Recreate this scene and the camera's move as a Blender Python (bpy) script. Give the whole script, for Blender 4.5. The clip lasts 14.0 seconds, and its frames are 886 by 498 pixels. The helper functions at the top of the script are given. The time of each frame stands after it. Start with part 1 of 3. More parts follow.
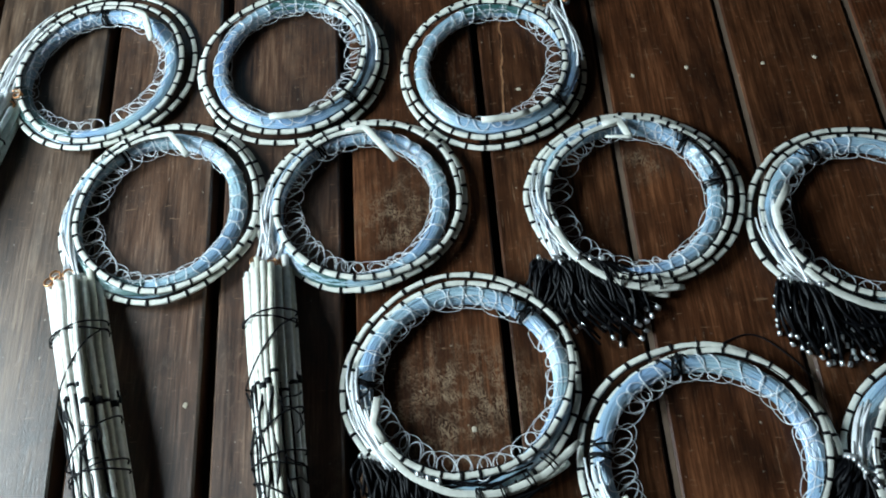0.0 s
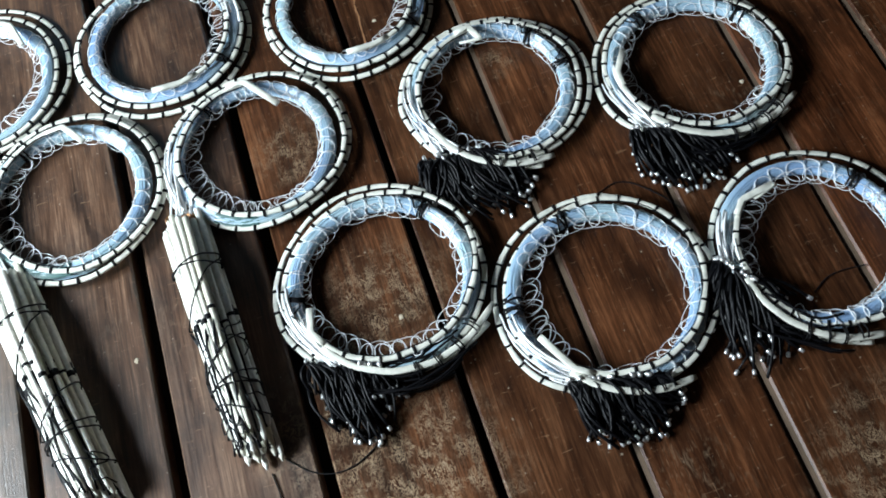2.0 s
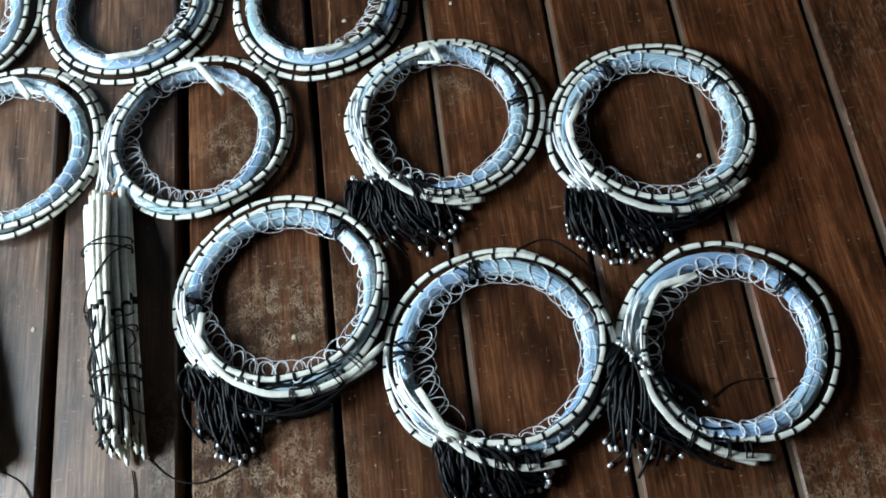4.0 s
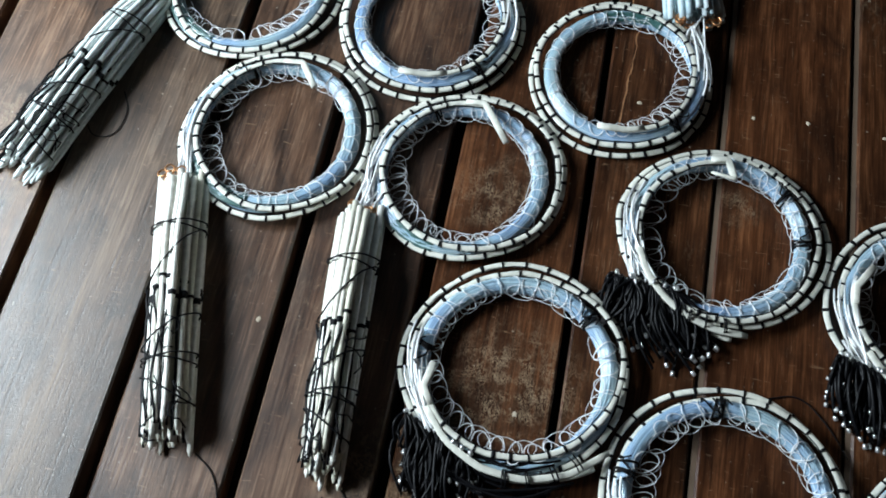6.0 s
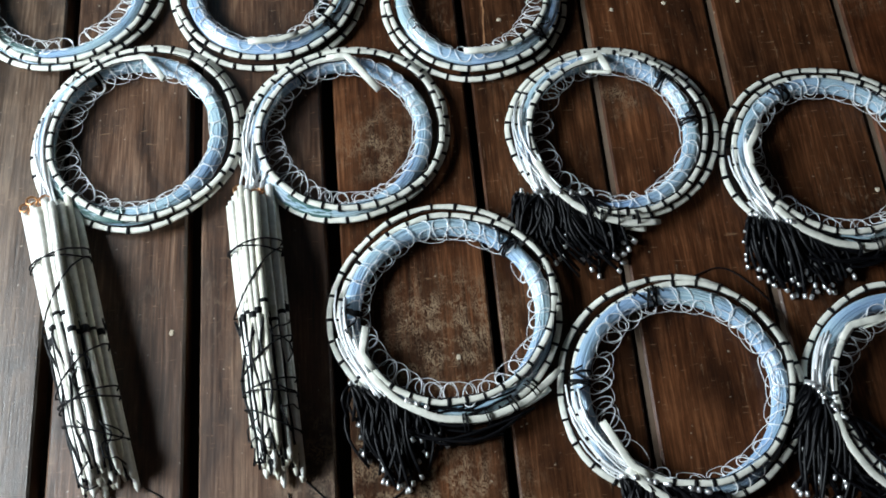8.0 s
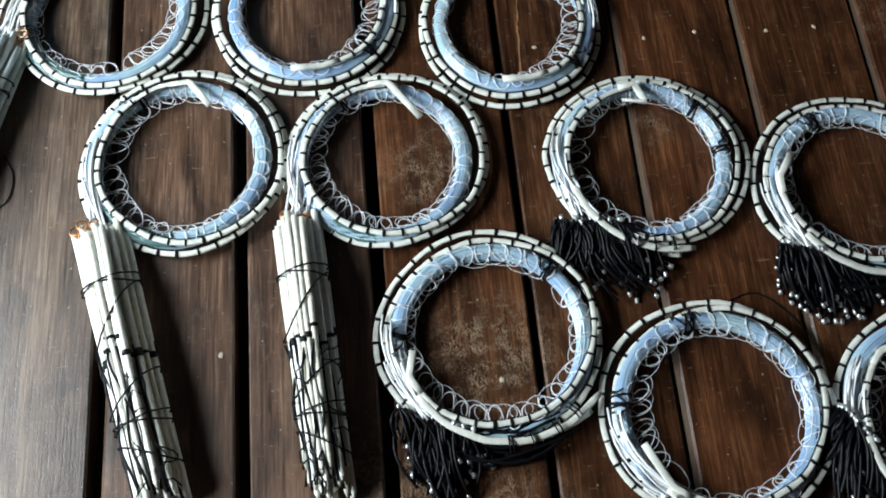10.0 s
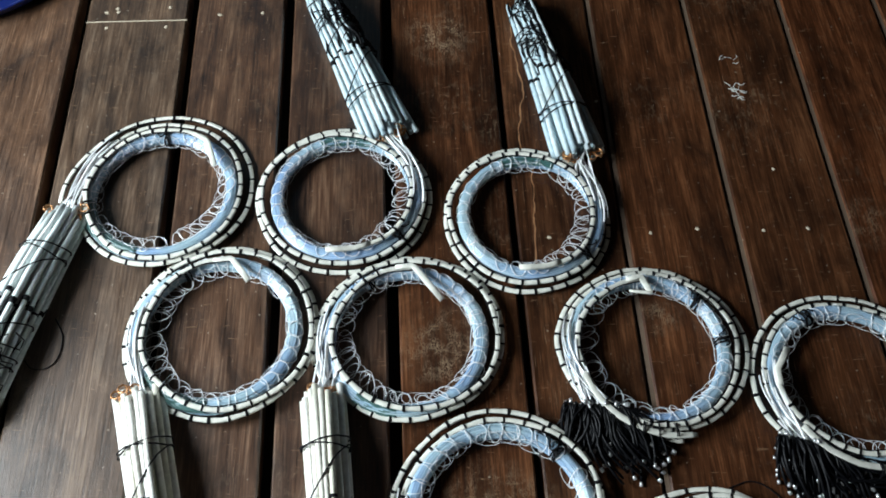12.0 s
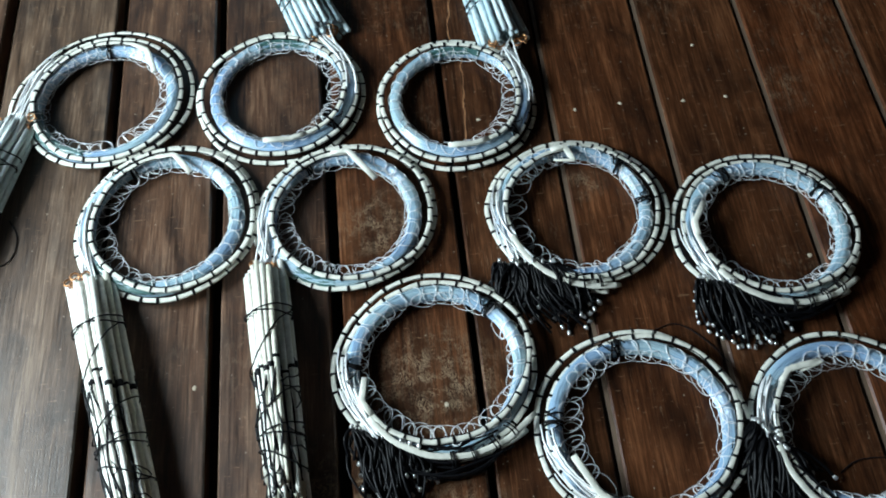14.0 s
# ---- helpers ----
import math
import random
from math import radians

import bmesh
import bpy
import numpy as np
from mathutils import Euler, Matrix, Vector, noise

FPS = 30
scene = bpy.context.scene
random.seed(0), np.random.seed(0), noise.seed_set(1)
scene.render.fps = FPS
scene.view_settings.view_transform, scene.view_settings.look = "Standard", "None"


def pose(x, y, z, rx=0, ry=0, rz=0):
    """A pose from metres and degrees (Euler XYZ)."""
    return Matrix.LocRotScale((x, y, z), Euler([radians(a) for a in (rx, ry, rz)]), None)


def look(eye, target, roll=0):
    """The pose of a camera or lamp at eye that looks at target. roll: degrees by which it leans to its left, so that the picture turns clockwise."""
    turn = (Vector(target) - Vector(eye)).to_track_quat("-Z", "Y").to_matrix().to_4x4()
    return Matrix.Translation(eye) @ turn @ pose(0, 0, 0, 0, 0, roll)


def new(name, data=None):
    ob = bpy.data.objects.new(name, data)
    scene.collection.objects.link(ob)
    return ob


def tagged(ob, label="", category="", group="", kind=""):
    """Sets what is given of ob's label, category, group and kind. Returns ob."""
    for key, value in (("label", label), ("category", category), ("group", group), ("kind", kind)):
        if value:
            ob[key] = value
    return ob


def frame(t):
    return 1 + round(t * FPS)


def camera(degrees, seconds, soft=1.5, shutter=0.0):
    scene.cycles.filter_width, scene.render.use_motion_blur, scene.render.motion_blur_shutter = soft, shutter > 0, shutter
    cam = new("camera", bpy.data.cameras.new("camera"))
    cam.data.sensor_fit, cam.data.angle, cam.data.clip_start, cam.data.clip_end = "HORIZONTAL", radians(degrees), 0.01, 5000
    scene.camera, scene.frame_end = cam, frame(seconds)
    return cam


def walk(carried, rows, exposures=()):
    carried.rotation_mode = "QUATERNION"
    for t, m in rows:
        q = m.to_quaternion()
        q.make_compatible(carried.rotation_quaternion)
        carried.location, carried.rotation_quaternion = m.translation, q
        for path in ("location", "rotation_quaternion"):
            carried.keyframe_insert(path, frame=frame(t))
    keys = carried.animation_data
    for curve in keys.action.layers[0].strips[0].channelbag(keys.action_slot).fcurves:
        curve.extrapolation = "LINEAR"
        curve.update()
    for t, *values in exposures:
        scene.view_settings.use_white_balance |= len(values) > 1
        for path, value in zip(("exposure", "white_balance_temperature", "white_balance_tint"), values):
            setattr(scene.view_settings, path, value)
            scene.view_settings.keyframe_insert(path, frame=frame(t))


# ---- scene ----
cam = camera(52.0, 14.0, soft=1.8, shutter=0.15)
PATH = [
    (0, (-0.045, 0.072, 0.812), (-0.153, 1.006, -0.953), -11.2),
    (0.3, (-0.001, 0.051, 0.791), (-0.082, 0.968, -0.985), -11.3),
    (0.5, (0.015, 0.049, 0.776), (-0.011, 0.943, -1.013), -9.7),
    (1, (0.001, 0.024, 0.796), (0.016, 0.869, -1.017), -9.7),
    (1.3, (-0.006, -0.002, 0.803), (-0.026, 0.856, -1.003), -12.7),
    (1.5, (-0.032, -0.002, 0.811), (-0.005, 0.843, -1.002), -11.6),
    (2, (-0.053, -0.047, 0.86), (0.03, 0.827, -0.937), -13.4),
    (2.5, (-0.03, -0.069, 0.885), (0.065, 0.801, -0.913), -14.9),
    (2.7, (-0.007, -0.063, 0.89), (0.089, 0.804, -0.91), -15.2),
    (4.8, (0.15, 0.063, 0.843), (-0.072, 0.808, -1.0), -12.1),
    (5, (0.131, 0.074, 0.847), (-0.114, 0.852, -0.979), -11.0),
    (5.3, (0.069, 0.083, 0.844), (-0.168, 0.911, -0.962), -6.8),
    (5.5, (0.027, 0.082, 0.842), (-0.215, 0.905, -0.965), -5.2),
    (6, (-0.068, 0.084, 0.866), (-0.304, 0.897, -0.946), -4.9),
    (6.2, (-0.088, 0.084, 0.870), (-0.328, 0.908, -0.936), -5.5),
    (6.5, (-0.14, 0.072, 0.877), (-0.295, 0.906, -0.934), -2.9),
    (7, (-0.168, 0.07, 0.862), (-0.239, 0.897, -0.958), -1.4),
    (7.3, (-0.152, 0.080, 0.848), (-0.158, 0.873, -0.988), -0.1),
    (7.5, (-0.123, 0.081, 0.841), (-0.128, 0.869, -0.997), -1.9),
    (7.7, (-0.098, 0.086, 0.837), (-0.076, 0.853, -1.01), -2.4),
    (9.8, (-0.129, 0.088, 0.862), (-0.073, 0.801, -1.005), -1.3),
    (9.9, (-0.157, 0.095, 0.863), (-0.069, 0.826, -0.996), 1.4),
    (10, (-0.153, 0.107, 0.871), (-0.089, 0.848, -0.986), 0.3),
    (10.3, (-0.164, 0.15, 0.893), (-0.093, 0.88, -0.968), 2.5),
    (10.5, (-0.153, 0.133, 0.881), (-0.103, 0.924, -0.956), 1.1),
    (11, (-0.171, 0.146, 0.89), (-0.116, 0.982, -0.926), 1.4),
    (11.3, (-0.158, 0.139, 0.906), (-0.136, 1.009, -0.895), 0.2),
    (11.5, (-0.175, 0.134, 0.934), (-0.114, 1.035, -0.851), 2.2),
    (11.9, (-0.171, 0.119, 0.954), (-0.106, 1.132, -0.770), 1.5),
    (12, (-0.159, 0.113, 0.953), (-0.109, 1.135, -0.765), 0.7),
    (12.2, (-0.161, 0.067, 0.935), (-0.087, 1.153, -0.742), 0.8),
    (12.5, (-0.135, 0.064, 0.959), (-0.089, 1.126, -0.735), -2.2),
    (13, (-0.149, 0.026, 0.953), (-0.157, 1.089, -0.741), -2.4),
    (13.5, (-0.134, -0.005, 0.941), (-0.142, 1.034, -0.768), -1.6),
    (14, (-0.091, -0.028, 0.933), (-0.039, 0.965, -0.803), -2.7),
]
EXPOSURE = [(0.0, -0.15, 6020, 3), (0.5, 0.1, 5950, 4), (1.0, 0.27, 6100, 6), (1.5, 0.32, 6250, 9), (2.5, 0.33, 6350, 9), (4.8, 0.28, 6050, 5), (5.0, 0.25, 6050, 5),
            (5.5, 0.05, 6150, 7), (6.0, -0.1, 6300, 9), (7.0, -0.06, 6450, 10), (10.0, -0.02, 6450, 10), (11.5, -0.12, 6500, 10), (12.5, -0.2, 6500, 10), (13.0, -0.24, 6350, 9), (14.0, -0.02, 6200, 4)]
walk(cam, [(t, look(eye, target, roll)) for t, eye, target, roll in PATH], EXPOSURE)

# ---- world and light ----
world = bpy.data.worlds.new("sky")
scene.world = world
world.use_nodes = True
wn = world.node_tree.nodes
sky = wn.new("ShaderNodeTexSky")
sky.sky_type, sky.sun_disc = "NISHITA", False
sky.sun_elevation, sky.sun_rotation = radians(42), radians(-90)
world.node_tree.links.new(sky.outputs[0], wn["Background"].inputs[0])
wn["Background"].inputs[1].default_value = 0.003


def area(name, eye, target, size_x, size_y, power, colour):
    data = bpy.data.lights.new(name, "AREA")
    data.shape, data.size, data.size_y, data.energy, data.color = "RECTANGLE", size_x, size_y, power, colour
    ob = new(name, data)
    ob.matrix_world = look(eye, target)
    return ob


# daylight entering through the open side of the house
area("daylight", (-1.8, 0.45, 1.02), (-0.1, 0.34, 0.0), 1.1, 0.70, 95, (0.83, 0.94, 1.0))
# cooler sky light through the doorway in the far wall
area("doorway_light", (-1.0, 2.55, 1.3), (-0.2, 0.8, 0.0), 1.0, 1.3, 1.5, (0.42, 0.76, 1.0))

# ---- materials ----


class Nodes:
    """A material's node tree with short calls."""

    def __init__(self, name):
        self.mat = bpy.data.materials.new(name)
        self.mat.use_nodes = True
        self.tree = self.mat.node_tree
        self.bsdf = self.tree.nodes["Principled BSDF"]

    def add(self, kind, values=(), **props):
        n = self.tree.nodes.new(kind)
        for k, v in props.items():
            setattr(n, k, v)
        for k, v in dict(values).items():
            self.put(n.inputs[k], v)
        return n

    def put(self, socket, v):
        if isinstance(v, bpy.types.NodeSocket):
            self.tree.links.new(v, socket)
        else:
            socket.default_value = v

    def set(self, **kw):
        for k, v in kw.items():
            self.put(self.bsdf.inputs[k.replace("_", " ").replace("IOR level", "IOR Level")], v)
        return self

    def math(self, op, a, b=0.0):
        return self.add("ShaderNodeMath", {0: a, 1: b}, operation=op).outputs[0]

    def mix(self, f, a, b, blend="MIX"):
        n = self.add("ShaderNodeMix", data_type="RGBA", blend_type=blend)
        self.put(n.inputs[0], f)
        self.put(n.inputs[6], a)
        self.put(n.inputs[7], b)
        return n.outputs[2]

    def ramp(self, f, stops):
        n = self.add("ShaderNodeValToRGB", {0: f})
        while len(n.color_ramp.elements) < len(stops):
            n.color_ramp.elements.new(0.5)
        for e, (p, c) in zip(n.color_ramp.elements, stops):
            e.position = p
            e.color = (c, c, c, 1) if isinstance(c, (int, float)) else (*c, 1)
        return n.outputs[0]

    def noise(self, vec, scale, detail=4.0, rough=0.55, distortion=0.0):
        return self.add("ShaderNodeTexNoise", {"Vector": vec, "Scale": scale, "Detail": detail, "Roughness": rough, "Distortion": distortion}).outputs[0]

    def scaled(self, vec, s):
        return self.add("ShaderNodeMapping", {"Vector": vec, "Scale": s}).outputs[0]

    def bump(self, height, strength, dist):
        self.put(self.bsdf.inputs["Normal"], self.add("ShaderNodeBump", {"Height": height, "Strength": strength, "Distance": dist}).outputs[0])
        return self


def rgb(r, g, b):
    return (r, g, b, 1.0)


# places where the boards are scraped: x, y, radius, strength
WORN = [(-0.085, 0.335, 0.085, 0.75), (-0.12, 0.14, 0.13, 1.0), (0.45, 0.03, 0.15, 1.0), (0.33, 0.0, 0.12, 1.0), (-0.135, 0.545, 0.06, 0.6), (-0.125, 1.03, 0.06, 0.7), (0.12, 0.58, 0.03, 0.5), (-0.20, 0.23, 0.07, 0.8), (-0.7, 0.5, 0.12, 0.7), (0.4, 0.70, 0.045, 0.35)]


def plank_material(name, dark, mid, light, wear, gloss, rough_range=(0.30, 0.42), relief=0.2):
    m = Nodes(name)
    pos = m.add("ShaderNodeNewGeometry").outputs["Position"]
    rnd = m.add("ShaderNodeObjectInfo").outputs["Random"]
    shift = m.add("ShaderNodeVectorMath", {0: pos, 1: m.add("ShaderNodeCombineXYZ", {0: m.math("MULTIPLY", rnd, 3.0), 1: m.math("MULTIPLY", rnd, 17.0), 2: 0.0}).outputs[0]}, operation="ADD").outputs[0]
    fine = m.noise(m.scaled(shift, (380, 13, 60)), 1.0, 6, 0.7, 0.4)
    broad = m.noise(m.scaled(shift, (30, 2.6, 10)), 1.0, 5, 0.6, 1.4)
    blotch = m.noise(m.scaled(shift, (1.6, 0.8, 1.0)), 11.0, 6, 0.65, 0.5)
    grain = m.mix(0.42, fine, broad)
    col = m.ramp(grain, [(0.34, dark), (0.5, mid), (0.68, light)])
    tone = m.ramp(rnd, [(0.0, (0.75, 0.78, 0.8)), (0.5, (1.0, 0.95, 0.92)), (1.0, (1.22, 1.0, 0.88))])
    col = m.mix(1.0, col, tone, "MULTIPLY")
    col = m.mix(m.ramp(blotch, [(0.34, 0.75), (0.6, 0.0)]), col, rgb(0.007, 0.0035, 0.0025))
    # dry scuffed patches
    scuff = m.math("MULTIPLY", m.ramp(m.noise(shift, 4.3, 3), [(0.55, 0.0), (0.72, 0.45)]), m.ramp(m.noise(m.scaled(shift, (150, 60, 60)), 1.0, 6, 0.7, 1.2), [(0.52, 0.0), (0.66, 1.0)]))
    near = 0.0
    for x, y, r, k in WORN:
        d = m.add("ShaderNodeVectorMath", {0: pos, 1: (x, y, 0.0)}, operation="DISTANCE").outputs["Value"]
        near = m.math("MAXIMUM", near, m.ramp(m.math("DIVIDE", d, r), [(0.35, k), (1.0, 0.0)]))
    fibre = m.math("ABSOLUTE", m.math("SUBTRACT", m.noise(m.scaled(shift, (270, 150, 60)), 1.0, 4, 0.65, 1.2), 0.5))
    scratch = m.math("MULTIPLY", m.ramp(fibre, [(0.02, 1.0), (0.06, 0.0)]), m.ramp(m.noise(shift, 60.0, 3), [(0.42, 0.1), (0.6, 1.0)]))
    scuff = m.math("MULTIPLY", m.math("MAXIMUM", scuff, m.math("MULTIPLY", near, scratch)), wear)
    col = m.mix(scuff, col, rgb(0.34, 0.24, 0.15))
    specks = m.ramp(m.noise(shift, 190.0, 1, 0.5), [(0.75, 0.0), (0.78, 0.55)])
    col = m.mix(specks, col, rgb(0.42, 0.36, 0.28))
    nicks = m.ramp(m.noise(m.scaled(shift, (55, 420, 60)), 1.0, 3, 0.6, 0.6), [(0.655, 0.0), (0.70, 0.5)])
    lines = m.ramp(m.noise(m.scaled(shift, (520, 26, 60)), 1.0, 3, 0.6, 0.8), [(0.66, 0.0), (0.72, 0.55)])
    col = m.mix(m.math("MAXIMUM", nicks, lines), col, rgb(0.27, 0.165, 0.095))
    rough = m.math("ADD", m.ramp(grain, [(0.3, rough_range[0]), (0.75, rough_range[1])]), m.math("MULTIPLY", scuff, 0.3))
    m.set(Base_Color=col, Roughness=rough)
    m.bsdf.inputs["Specular IOR Level"].default_value = gloss
    m.bump(grain, relief, 0.001)
    return m.mat


PLANK = plank_material("stained_plank_wood", (0.009, 0.0036, 0.0018), (0.082, 0.0295, 0.0118), (0.255, 0.105, 0.045), 1.0, 0.22, relief=0.35)
BROWNPLANK = plank_material("brown_plank_wood", (0.011, 0.0045, 0.0022), (0.112, 0.047, 0.022), (0.31, 0.17, 0.092), 1.0, 0.75, (0.30, 0.55))
# glare from the open side is put into this greyer, lighter wood colour
GLAREPLANK = plank_material("glare_grey_plank_wood", (0.024, 0.0135, 0.0075), (0.120, 0.064, 0.034), (0.32, 0.205, 0.125), 1.0, 0.72, (0.25, 0.62), 0.5)

# colours in between: part of the same glare is put in
MIXPLANK = plank_material("half_glare_plank_wood", (0.016, 0.0075, 0.004), (0.115, 0.053, 0.026), (0.31, 0.175, 0.097), 1.0, 0.72, (0.25, 0.55), 0.4)


def plain(name, colour, rough, spread=0.15, scale=60.0, metal=0.0, bump=0.0):
    m = Nodes(name)
    co = m.add("ShaderNodeNewGeometry").outputs["Position"]
    n = m.noise(co, scale, 4)
    n2 = m.noise(co, scale * 0.13, 3)
    f = m.ramp(m.mix(0.5, n, n2), [(0.3, 1.0 - spread), (0.7, 1.0 + spread)])
    col = m.mix(1.0, rgb(*colour), f, "MULTIPLY")
    m.set(Base_Color=col, Roughness=rough, Metallic=metal)
    if bump:
        m.bump(n, bump, 0.0006)
    return m.mat


CANE = plain("pale_cane", (0.70, 0.69, 0.61), 0.45, 0.30, 120, bump=0.4)


def stick_material(name, dull, mid, pale):
    """Peeled sticks: streaked along their length, each a little different."""
    m = Nodes(name)
    co = m.add("ShaderNodeNewGeometry").outputs["Position"]
    rnd = m.add("ShaderNodeObjectInfo").outputs["Random"]
    n = m.noise(co, 150.0, 4)
    blot = m.noise(co, 32.0, 4, 0.6)
    base = m.ramp(rnd, [(0.0, dull), (0.35, mid), (1.0, pale)])
    base = m.mix(m.ramp(blot, [(0.55, 0.0), (0.75, 0.5)]), base, rgb(0.36, 0.30, 0.19))
    base = m.mix(1.0, base, m.ramp(n, [(0.3, 0.84), (0.7, 1.1)]), "MULTIPLY")
    m.set(Base_Color=base, Roughness=0.45).bump(n, 0.35, 0.0006)
    return m.mat


STAKE = stick_material("peeled_stick", (0.70, 0.67, 0.54), (0.82, 0.80, 0.72), (0.87, 0.86, 0.82))
# blue sky light on bundles 1 to 3 is put into these stick colours
PALESTAKE = stick_material("skylit_white_stick", (0.60, 0.67, 0.66), (0.74, 0.82, 0.81), (0.84, 0.88, 0.86))
SKYLITSTAKE = stick_material("skylit_blue_stick", (0.42, 0.56, 0.62), (0.55, 0.69, 0.74), (0.70, 0.80, 0.83))
THREAD = plain("black_thread", (0.003, 0.003, 0.004), 0.65, 0.3, 400)
THREAD.node_tree.nodes["Principled BSDF"].inputs["Specular IOR Level"].default_value = 0.2
CORD = plain("black_cord", (0.0025, 0.0025, 0.0035), 0.45, 0.3, 300)
CORD.node_tree.nodes["Principled BSDF"].inputs["Specular IOR Level"].default_value = 0.18
CRIMP = plain("silver_crimp", (0.80, 0.80, 0.80), 0.28, 0.1, 300, metal=0.75)
COPPER = plain("copper_wire", (0.55, 0.27, 0.12), 0.35, 0.25, 300, metal=0.8)
BATTEN = plain("pale_batten_wood", (0.16, 0.11, 0.075), 0.6, 0.3, 40, bump=0.4)
GAPSHADE = plain("underfloor_shade", (0.012, 0.009, 0.007), 0.9, 0.3, 12)
CHIP = plain("pale_chip", (0.5, 0.42, 0.31), 0.7, 0.25, 200)
PAINT = plain("white_paint_smear", (0.6, 0.6, 0.56), 0.7, 0.2, 200)
WALLWOOD = plain("wall_boards", (0.07, 0.045, 0.03), 0.7, 0.3, 9)
ROOF = plain("ceiling_boards", (0.06, 0.042, 0.03), 0.8, 0.3, 7)


def line_material(name, colour, rough, trans, coat=0.0):
    m = Nodes(name)
    rnd = m.add("ShaderNodeNewGeometry")
    f = m.ramp(rnd.outputs["Random Per Island"], [(0.0, 0.8), (1.0, 1.12)])
    m.set(Base_Color=m.mix(1.0, rgb(*colour), f, "MULTIPLY"), Roughness=rough)
    m.bsdf.inputs["Transmission Weight"].default_value = trans
    m.bsdf.inputs["IOR"].default_value = 1.5
    m.bsdf.inputs["Specular IOR Level"].default_value = 0.9
    m.bsdf.inputs["Coat Weight"].default_value = coat
    m.bsdf.inputs["Coat Roughness"].default_value = 0.12
    return m.mat


def hank_material():
    """Clear line in a packed hank: blue sky reflection is put into the colour, every strand a little milkier or bluer
    than the next.
    """
    m = Nodes("clear_nylon_line")
    geo = m.add("ShaderNodeNewGeometry")
    f = m.ramp(geo.outputs["Random Per Island"], [(0.0, (0.31, 0.45, 0.58)), (0.5, (0.41, 0.56, 0.68)), (1.0, (0.57, 0.71, 0.77))])
    n = m.noise(geo.outputs["Position"], 14.0, 3, 0.5)
    # bluer and paler patches stand for uneven light and thickness
    col = m.mix(1.0, f, m.ramp(n, [(0.36, (0.72, 0.80, 1.0)), (0.62, (1.05, 1.05, 0.98))]), "MULTIPLY")
    m.set(Base_Color=col, Roughness=0.20)
    m.bsdf.inputs["IOR"].default_value = 1.6
    m.bsdf.inputs["Specular IOR Level"].default_value = 1.0
    m.bsdf.inputs["Coat Weight"].default_value = 1.0
    m.bsdf.inputs["Coat IOR"].default_value = 1.6
    m.bsdf.inputs["Coat Roughness"].default_value = 0.16
    return m.mat


HANK = hank_material()
HANKGREEN = line_material("green_nylon_line", (0.05, 0.13, 0.12), 0.3, 0.1)
NOOSE = line_material("fine_nylon_loop", (0.88, 0.89, 0.90), 0.22, 0.05)
BLUE = plain("blue_plastic", (0.007, 0.016, 0.11), 0.3, 0.1, 40)
WHITE = plain("white_print", (0.45, 0.47, 0.5), 0.45, 0.1, 80)
RED = plain("red_print", (0.38, 0.05, 0.06), 0.45, 0.1, 80)

# ---- mesh helpers ----


def mesh_object(name, verts, faces, material, parent=None, label="", smooth=True):
    me = bpy.data.meshes.new(name)
    me.from_pydata(verts, [], faces)
    me.materials.append(material)
    if smooth:
        me.polygons.foreach_set("use_smooth", [True] * len(me.polygons))
    me.update()
    ob = new(name, me)
    if parent is not None:
        ob.parent = parent
    if label:
        ob["label"] = label
    return ob


class Soup:
    """Collects vertices and faces of one mesh."""

    def __init__(self):
        self.v, self.f = [], []

    def tube(self, pts, radii, n=6, flat=1.0, closed=False, square=1.0):
        """A swept tube; flat is its height over its width."""
        pts = [Vector(p) for p in pts]
        if isinstance(radii, (int, float)):
            radii = [radii] * len(pts)
        base, k = len(self.v), len(pts)
        side = None
        for i, p in enumerate(pts):
            a = pts[i - 1] if (closed or i) else p
            b = pts[(i + 1) % k] if (closed or i < k - 1) else p
            t = (b - a).normalized()
            if side is None:
                ref = Vector((0, 0, 1)) if abs(t.z) < 0.9 else Vector((1, 0, 0))
                side = t.cross(ref).normalized()
            else:
                side = (side - t * side.dot(t)).normalized()
            up = side.cross(t)
            for j in range(n):
                c, s = math.cos(2 * math.pi * (j + 0.5) / n), math.sin(2 * math.pi * (j + 0.5) / n)
                c, s = math.copysign(abs(c) ** square, c), math.copysign(abs(s) ** square, s)
                self.v.append(p + side * (c * radii[i]) + up * (s * radii[i] * flat))
        for i in range(k if closed else k - 1):
            i2 = (i + 1) % k
            for j in range(n):
                j2 = (j + 1) % n
                self.f.append((base + i * n + j, base + i * n + j2, base + i2 * n + j2, base + i2 * n + j))
        if not closed:
            self.f.append(tuple(base + j for j in reversed(range(n))))
            self.f.append(tuple(base + (k - 1) * n + j for j in range(n)))
        return self

    def box(self, x0, y0, z0, x1, y1, z1):
        b = len(self.v)
        self.v += [Vector(c) for c in ((x0, y0, z0), (x1, y0, z0), (x1, y1, z0), (x0, y1, z0), (x0, y0, z1), (x1, y0, z1), (x1, y1, z1), (x0, y1, z1))]
        self.f += [tuple(b + i for i in q) for q in ((3, 2, 1, 0), (4, 5, 6, 7), (0, 1, 5, 4), (1, 2, 6, 5), (2, 3, 7, 6), (3, 0, 4, 7))]
        return self

    def make(self, name, material, parent=None, label="", smooth=True):
        return mesh_object(name, self.v, self.f, material, parent, label, smooth)


def empty(name, place=(0, 0, 0)):
    ob = new(name)
    ob.empty_display_size = 0.02
    ob.location = place
    return ob


def polar(r, deg, z):
    return Vector((r * math.cos(radians(deg)), r * math.sin(radians(deg)), z))


